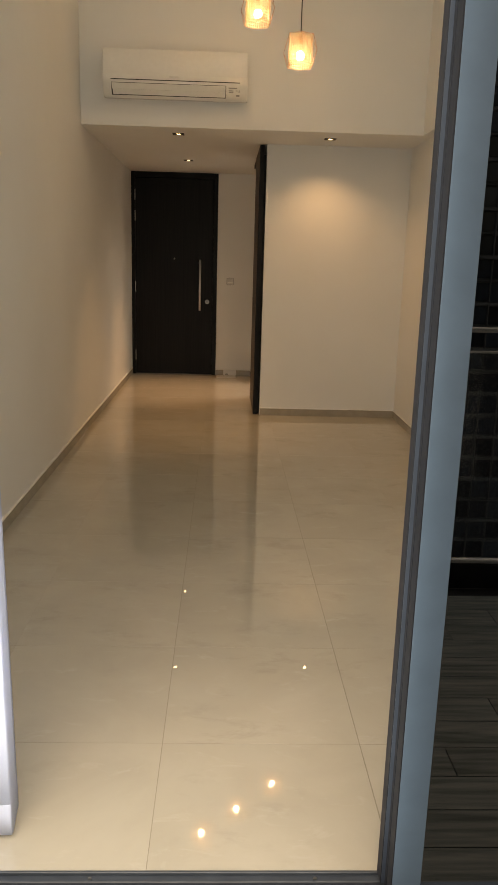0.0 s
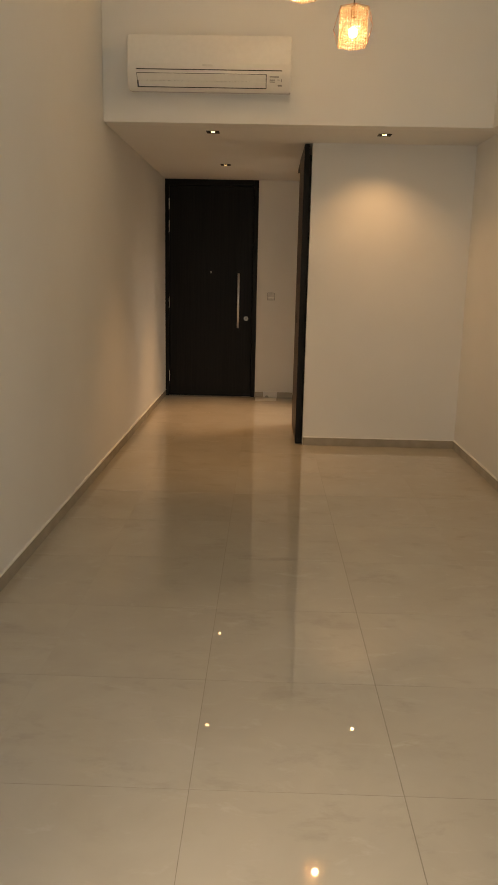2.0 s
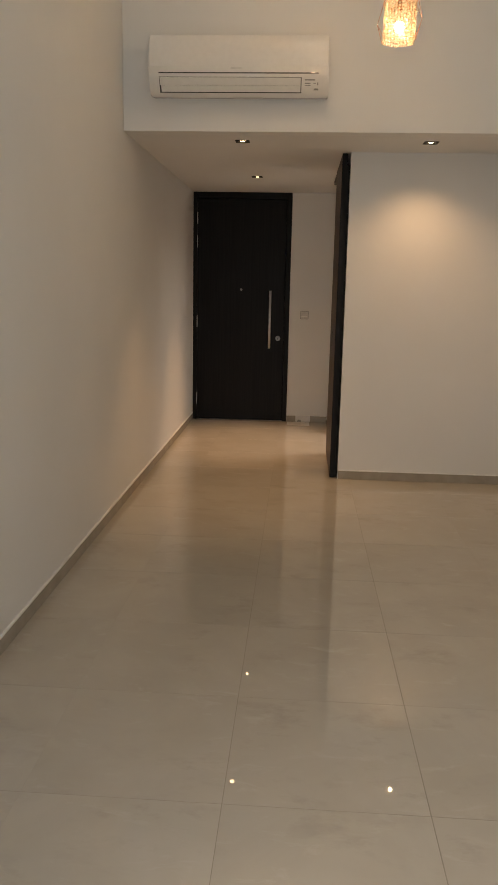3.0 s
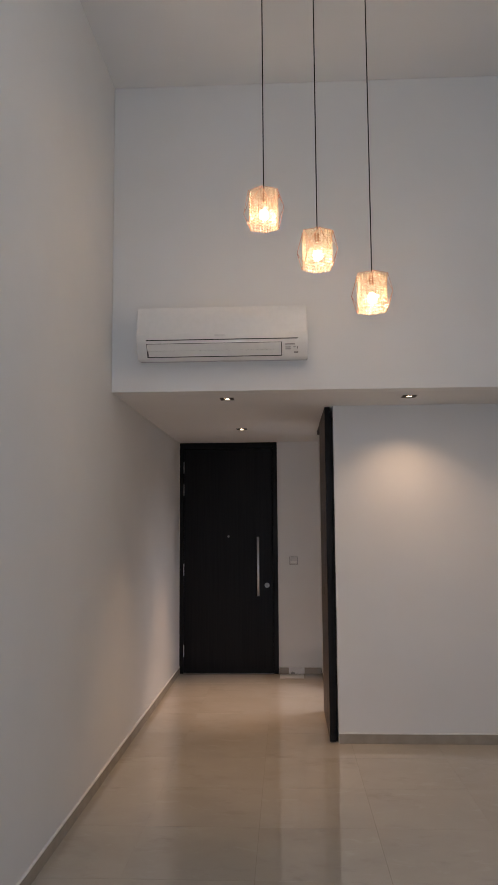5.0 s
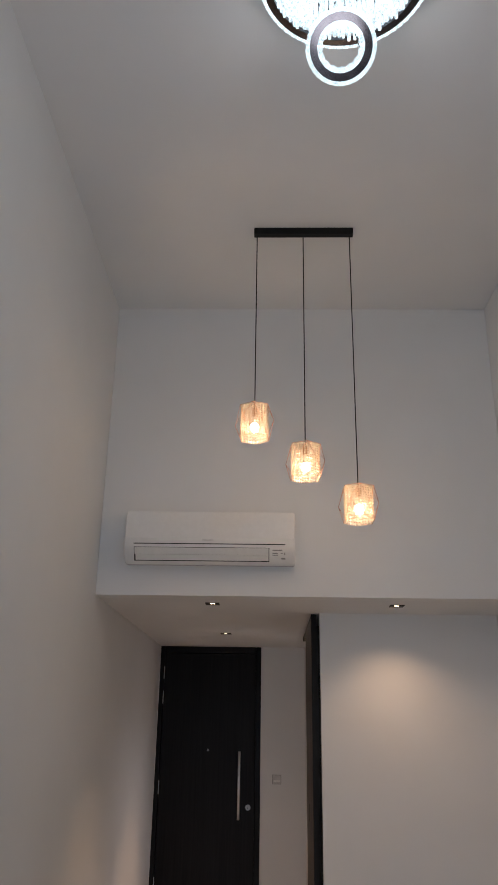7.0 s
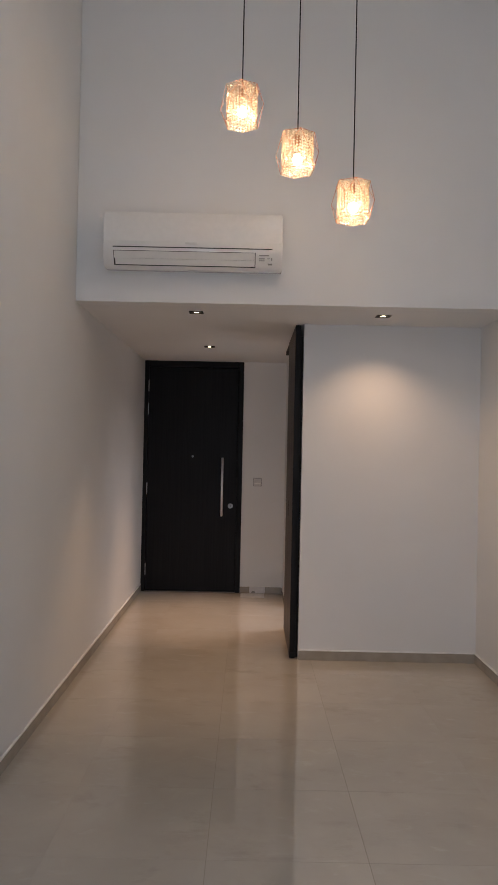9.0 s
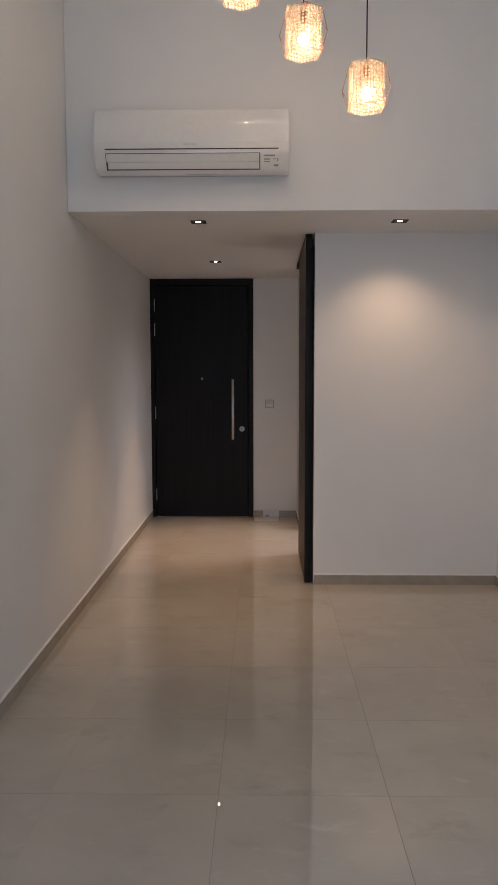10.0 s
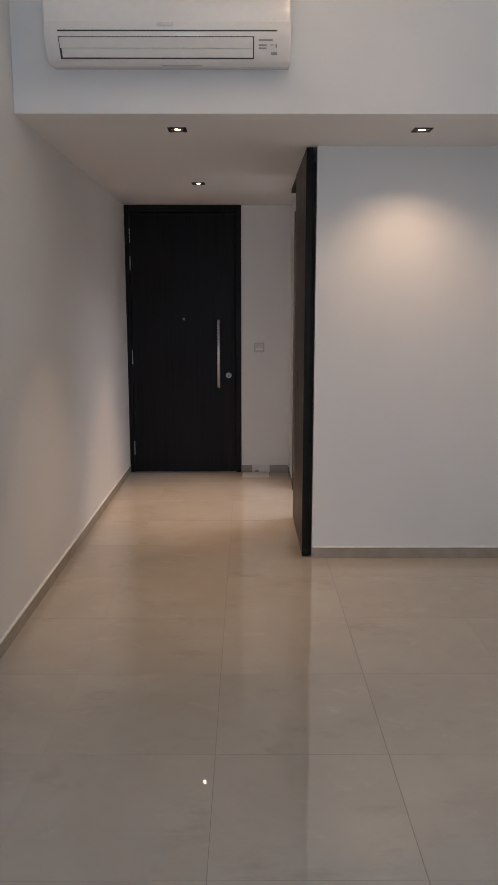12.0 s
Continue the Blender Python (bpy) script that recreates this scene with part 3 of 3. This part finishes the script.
rnd = random.Random(5)
cl = thing("crystal_ceiling_light", "round chrome ceiling light with lit cool white crystals", "ceiling light", at=(1.43, -6.06, CEILZ))
bm = bmesh.new()
annulus(bm, 0.305, 0.336, -0.100, -0.080)
annulus(bm, 0.02, 0.306, -0.060, -0.0005)
part("chrome_base", bm, CHROME, cl, "dark chrome base plate")
bm = bmesh.new()
cut_band(bm, 0.337, 0.349, -0.106, -0.080, 120, 0.0015)
part("rim_crystals", bm, CRYSTAL, cl, "lit outer crystal rim")
bm = bmesh.new()
for ring_r, ring_n in ((0.294, 84), (0.276, 78), (0.258, 72), (0.238, 66), (0.216, 60), (0.192, 52), (0.165, 44), (0.135, 36), (0.10, 26), (0.065, 16), (0.03, 8)):
    for k in range(ring_n):
        a = (k + rnd.uniform(-0.2, 0.2)) * math.tau / ring_n
        prism(bm, ring_r * math.cos(a), ring_r * math.sin(a), -0.062 - rnd.uniform(0.025, 0.055) - 0.05 * (1 - ring_r / 0.3), -0.058, 0.0105, 5, a)
tagged(part("crystal_field", bm, CRYSTAL, cl), "lit cool white crystal prisms", kind="stuff")
# the small hanging ring leans towards the balcony
LEAN = Matrix.Translation((0.0, 0.225, -0.229)) @ Matrix.Rotation(radians(-38), 4, "X")
bm = bmesh.new()
annulus(bm, 0.101, 0.133, 0.0, 0.012, 48)
bmesh.ops.transform(bm, matrix=LEAN, verts=bm.verts)
for k in range(3):
    a = 0.5 + k * math.tau / 3
    p = LEAN @ Vector((0.115 * math.cos(a), 0.115 * math.sin(a), 0.01))
    cyl(bm, p, (p.x * 0.6, min(0.30, p.y), -0.058), 0.0018, n=6)
part("chrome_ring", bm, CHROME, cl, "dark chrome hanging ring")
bm = bmesh.new()
cut_band(bm, 0.134, 0.149, -0.004, 0.016, 64, 0.0025)
bmesh.ops.transform(bm, matrix=LEAN, verts=bm.verts)
part("outer_crystals", bm, CRYSTAL, cl, "lit outer crystal band")
bm = bmesh.new()
cut_band(bm, 0.082, 0.098, -0.004, 0.026, 30, 0.006)
bmesh.ops.transform(bm, matrix=LEAN, verts=bm.verts)
part("inner_crystals", bm, CRYSTAL, cl, "lit inner crystal band")

# ---------------------------------------------------------------- balcony sliding doors
wd = tagged(new("window_1"), "grey aluminium sliding balcony doors, one bay open, dark tinted glass", "sliding door", kind="structure")
boxpart("frame_jamb", (0.062, 0.105, -8.325, -8.195, 0.0, 4.418), ALU, wd, bevel=0.002)
boxpart("frame_jamb", (2.695, 2.738, -8.325, -8.195, 0.0, 4.418), ALU, wd, bevel=0.002)
boxpart("transom", (0.107, 2.693, -8.325, -8.195, 2.42, 2.50), ALU, wd, bevel=0.002)
boxpart("head", (0.107, 2.693, -8.325, -8.195, 4.35, 4.418), ALU, wd, bevel=0.002)
bm = bmesh.new()
box(bm, 0.107, 2.693, -8.332, -8.190, -0.03, -0.004)
for ty in (-8.196, -8.225, -8.254, -8.283, -8.318):
    box(bm, 0.107, 2.693, ty - 0.004, ty + 0.004, -0.004, 0.005, bevel=0.0015, seg=1)
track = part("threshold_track", bm, ALUDARK, wd, "dark grooved threshold track")
for sx in (0.86, 1.40, 2.2):
    bm = bmesh.new()
    cyl(bm, (sx, -8.2105, -0.0045), (sx, -8.2105, -0.001), 0.0045, n=16)
    part("screw", bm, DULLSTEEL, track)


def sash(x0, x1, y0, y1, wide, material):
    """One sliding leaf: two stiles, rails and a tinted pane."""
    st = boxpart("stile", (x0, x0 + wide, y0, y1, 0.018, 2.418), material, wd, "blue-grey aluminium stile", bevel=0.0005)
    boxpart("stile", (x1 - 0.05, x1, y0, y1, 0.018, 2.418), material, wd, "blue-grey aluminium stile", bevel=0.0005)
    boxpart("rail", (x0 + wide + 0.0005, x1 - 0.0505, y0, y1, 0.018, 0.045), material, wd, bevel=0.002)
    boxpart("rail", (x0 + wide + 0.0005, x1 - 0.0505, y0, y1, 2.35, 2.418), material, wd, bevel=0.002)
    ym = (y0 + y1) / 2
    g = boxpart("pane", (x0 + wide - 0.006, x1 - 0.045, ym - 0.004, ym + 0.004, 0.042, 2.355), TINT, wd, "dark tinted glass pane")
    g.visible_shadow = False
    return st


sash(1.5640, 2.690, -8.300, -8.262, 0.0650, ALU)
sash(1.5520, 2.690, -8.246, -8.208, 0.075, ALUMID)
# dark strips added as shade: the gap between the leaves and both stile sides
boxpart("gap_shade", (1.560, 1.6, -8.2615, -8.2465, 0.018, 2.418), SHADE_STRIP, wd, "dark filler for the shaded gap between the leaves")
boxpart("edge_shade_strip", (1.5612, 1.5637, -8.2995, -8.2618, 0.018, 2.418), SHADE_STRIP, wd, "dark navy strip shading the outer stile's side face")
boxpart("side_shade_strip", (1.5497, 1.5518, -8.2455, -8.2085, 0.018, 2.418), SHADE_STRIP, wd, "dark strip shading the inner stile's side face")
for gx0, gx1 in ((0.105, 1.385), (1.415, 2.695)):
    g = boxpart("upper_pane", (gx0, gx1, -8.264, -8.256, 2.498, 4.352), CLEAR, wd, "clear upper glass pane")
    g.visible_shadow = False
boxpart("mullion", (1.3855, 1.4145, -8.315, -8.205, 2.502, 4.348), ALU, wd, bevel=0.002)


# ---------------------------------------------------------------- sheer curtain
def curtain():
    c = thing("sheer_curtain", "white sheer curtain gathered beside the balcony opening", "curtain", at=(0, 0, 0))
    def cloth(z0, z1, rows, lift):
        bm = bmesh.new()
        cols = 340
        grid = []
        for i in range(cols + 1):
            u = i / cols
            ph = u * 6.53 * math.tau
            wave = math.tanh(6.0 * math.sin(ph))
            line = []
            for j in range(rows + 1):
                z = z0 + (z1 - z0) * j / rows
                y = -8.027 - (0.062 - 0.004 * z) * wave - lift - 0.004 * math.sin(2.2 * z + 5 * u)
                x = 0.048 + 0.592 * u + 0.004 * math.sin(1.3 * z + 3 * u) + 0.011 * wave
                line.append(bm.verts.new((x, y, z)))
            grid.append(line)
        for i in range(cols):
            for j in range(rows):
                bm.faces.new((grid[i][j], grid[i + 1][j], grid[i + 1][j + 1], grid[i][j + 1]))
        return bm

    ob = part("fabric", cloth(0.012, CEILZ - 0.05, 14, 0.0), SHEER, c, smooth=True)
    md = ob.modifiers.new("thickness", "SOLIDIFY")
    md.thickness = 0.0012
    ob = part("hem", cloth(0.0125, 0.100, 2, 0.0014), SHEER, c, "stitched double hem", smooth=True)
    md = ob.modifiers.new("thickness", "SOLIDIFY")
    md.thickness = 0.0012
    bm = bmesh.new()
    box(bm, 0.03, 2.70, -8.045, -8.015, CEILZ - 0.05, CEILZ - 0.0005, bevel=0.002)
    part("curtain_track", bm, ACPALE, c, "white ceiling curtain track")
    return c


curtain()

# ---------------------------------------------------------------- balcony and the outside
RAILY = -10.16
structure("balcony_slab", [(-0.15, 3.2, RAILY - 0.12, OUT - 0.002, -0.25, -0.032)], CONCRETE, "concrete balcony slab under dark planks", "balcony")
structure("balcony_wall_left", [(-0.30, -0.152, RAILY - 0.12, OUT - 0.002, -0.25, CEILZ)], CONCRETE, "plain grey balcony side wall", "wall")
rail = tagged(new("balcony_railing"), "grey metal balcony railing with clear glass panels", "railing", kind="structure")
boxpart("handrail", (-0.14, 3.2, RAILY - 0.025, RAILY + 0.025, 1.163, 1.183), ACPALE, rail, "light grey handrail", bevel=0.004)
boxpart("mid_rail", (-0.14, 3.2, RAILY - 0.012, RAILY + 0.012, 1.072, 1.081), ACPALE, rail, bevel=0.003)
boxpart("bottom_rail", (-0.14, 3.2, RAILY - 0.02, RAILY + 0.02, 0.090, 0.106), LABELGREY, rail, bevel=0.003)
boxpart("kerb", (-0.14, 3.2, RAILY - 0.03, RAILY + 0.03, -0.031, 0.084), GAP, rail, "black kerb strip under the glass")
for px in (-0.11, 0.98, 2.07, 3.16):
    boxpart("post", (px - 0.02, px + 0.02, RAILY - 0.045, RAILY - 0.026, -0.031, 1.162), ALU, rail, bevel=0.002)
for px in (-0.08, 1.01, 2.10):
    g = boxpart("glass_panel", (px, px + 1.03, RAILY - 0.004, RAILY + 0.004, 0.107, 1.071), CLEAR, rail, "clear glass panel")
    g.visible_shadow = False

GZ = -27.0
structure("ground", [(-400, 400, -400, 400, GZ - 0.5, GZ)], GROUND, "grey paved ground far below the balcony", "ground")
structure("building_own_base", [(-0.3, 3.2, OUT, 0.2, GZ, -0.11)], CONCRETE, "plain grey building body below the flat", "building")


def opposite_building():
    b = thing("apartment_building", "dark glazed residential block with a grey window grid", "building", at=(10.5, -56.0, GZ))
    cw, ch, nx, nz = 1.25, 1.45, 10, 30
    bm = bmesh.new()
    W, Hh = cw * nx, ch * nz
    box(bm, 0, W, -10, -0.30, 0, Hh)
    for i in range(nx + 1):
        box(bm, i * cw - 0.024, i * cw + 0.024, -0.30, 0.02, 0, Hh)
    for j in range(nz + 1):
        hgt = 0.09 if j % 2 == 0 else 0.032
        box(bm, 0, W, -0.30, 0.05, j * ch - hgt, j * ch + hgt)
    part("wall", bm, CONCRETE, b)
    boxpart("parapet_roof", (-0.2, W + 0.2, -10.2, 0.25, Hh + 0.15, Hh + 0.9), CONCRETE, b)
    bm = bmesh.new()
    box(bm, 0.05, cw - 0.05, -0.20, -0.17, 0.15, ch - 0.15)
    me = mesh_of("window_pane", bm, FARGLASS)
    for i in range(nx):
        for j in range(nz):
            o = new("window_pane", me)
            o.parent, o.location = b, (i * cw, 0, j * ch)
    return b


opposite_building()


# ---------------------------------------------------------------- floors, piece by piece
def slab_mesh(name, w, d, h, material, ch=0.00004):
    """A slab with a fine chamfer round its top; its origin is at the top's corner."""
    v = [(0, 0, -h), (w, 0, -h), (w, d, -h), (0, d, -h), (0, 0, -ch), (w, 0, -ch), (w, d, -ch), (0, d, -ch), (ch, ch, 0), (w - ch, ch, 0), (w - ch, d - ch, 0), (ch, d - ch, 0)]
    f = [(8, 9, 10, 11), (3, 2, 1, 0)]
    for i in range(4):
        j = (i + 1) % 4
        f += [(i, j, 4 + j, 4 + i), (4 + i, 4 + j, 8 + j, 8 + i)]
    me = bpy.data.meshes.new(name)
    me.from_pydata(v, [], f)
    me.materials.append(material)
    return me


floor = structure("floor", [(0.0, XR, -8.19, 0.0, -0.11, -0.0006)], GROUT, "polished beige stone-look floor tiles with fine joints", "floor")
JOINT = 0.0016
cols_x = [0.0, 0.390, 0.992, 1.598, 2.200, XR]
gaps_x = [0.0, 0.0003, 0.0020, 0.0028, 0.0004, 0.0]
rows_y = [-8.19] + [-7.685 + 0.599 * k for k in range(13)] + [0.0]
made = {}
for i in range(len(cols_x) - 1):
    for j in range(len(rows_y) - 1):
        w, d = cols_x[i + 1] - cols_x[i] - (gaps_x[i] + gaps_x[i + 1]) / 2, rows_y[j + 1] - rows_y[j] - JOINT
        key = (round(w, 3), round(d, 3))
        if key not in made:
            made[key] = slab_mesh("tile", w, d, 0.0005, TILE)
        o = new("tile", made[key])
        o.parent, o.location = floor, (cols_x[i] + gaps_x[i] / 2, rows_y[j] + JOINT / 2, 0.0)

deck = structure("balcony_deck", [(-0.15, 3.2, RAILY + 0.05, OUT - 0.003, -0.031, -0.024)], GAP, "dark grey wood-look planks laid in staggered rows", "floor")
pm = slab_mesh("plank", 0.896, 0.136, 0.006, DECK)
k = 0
y = OUT - 0.006 - 0.14
while y > RAILY + 0.04:
    x = -0.15 - (0.0, 0.45, 0.22, 0.68)[k % 4]
    while x < 3.2:
        a, b = max(x, -0.148), min(x + 0.896, 3.198)
        if b - a > 0.05:
            o = new("plank", pm if b - a > 0.895 else slab_mesh("plank", b - a, 0.136, 0.006, DECK))
            o.parent, o.location = deck, (a, y, -0.0175)
        x += 0.9
    y -= 0.14
    k += 1
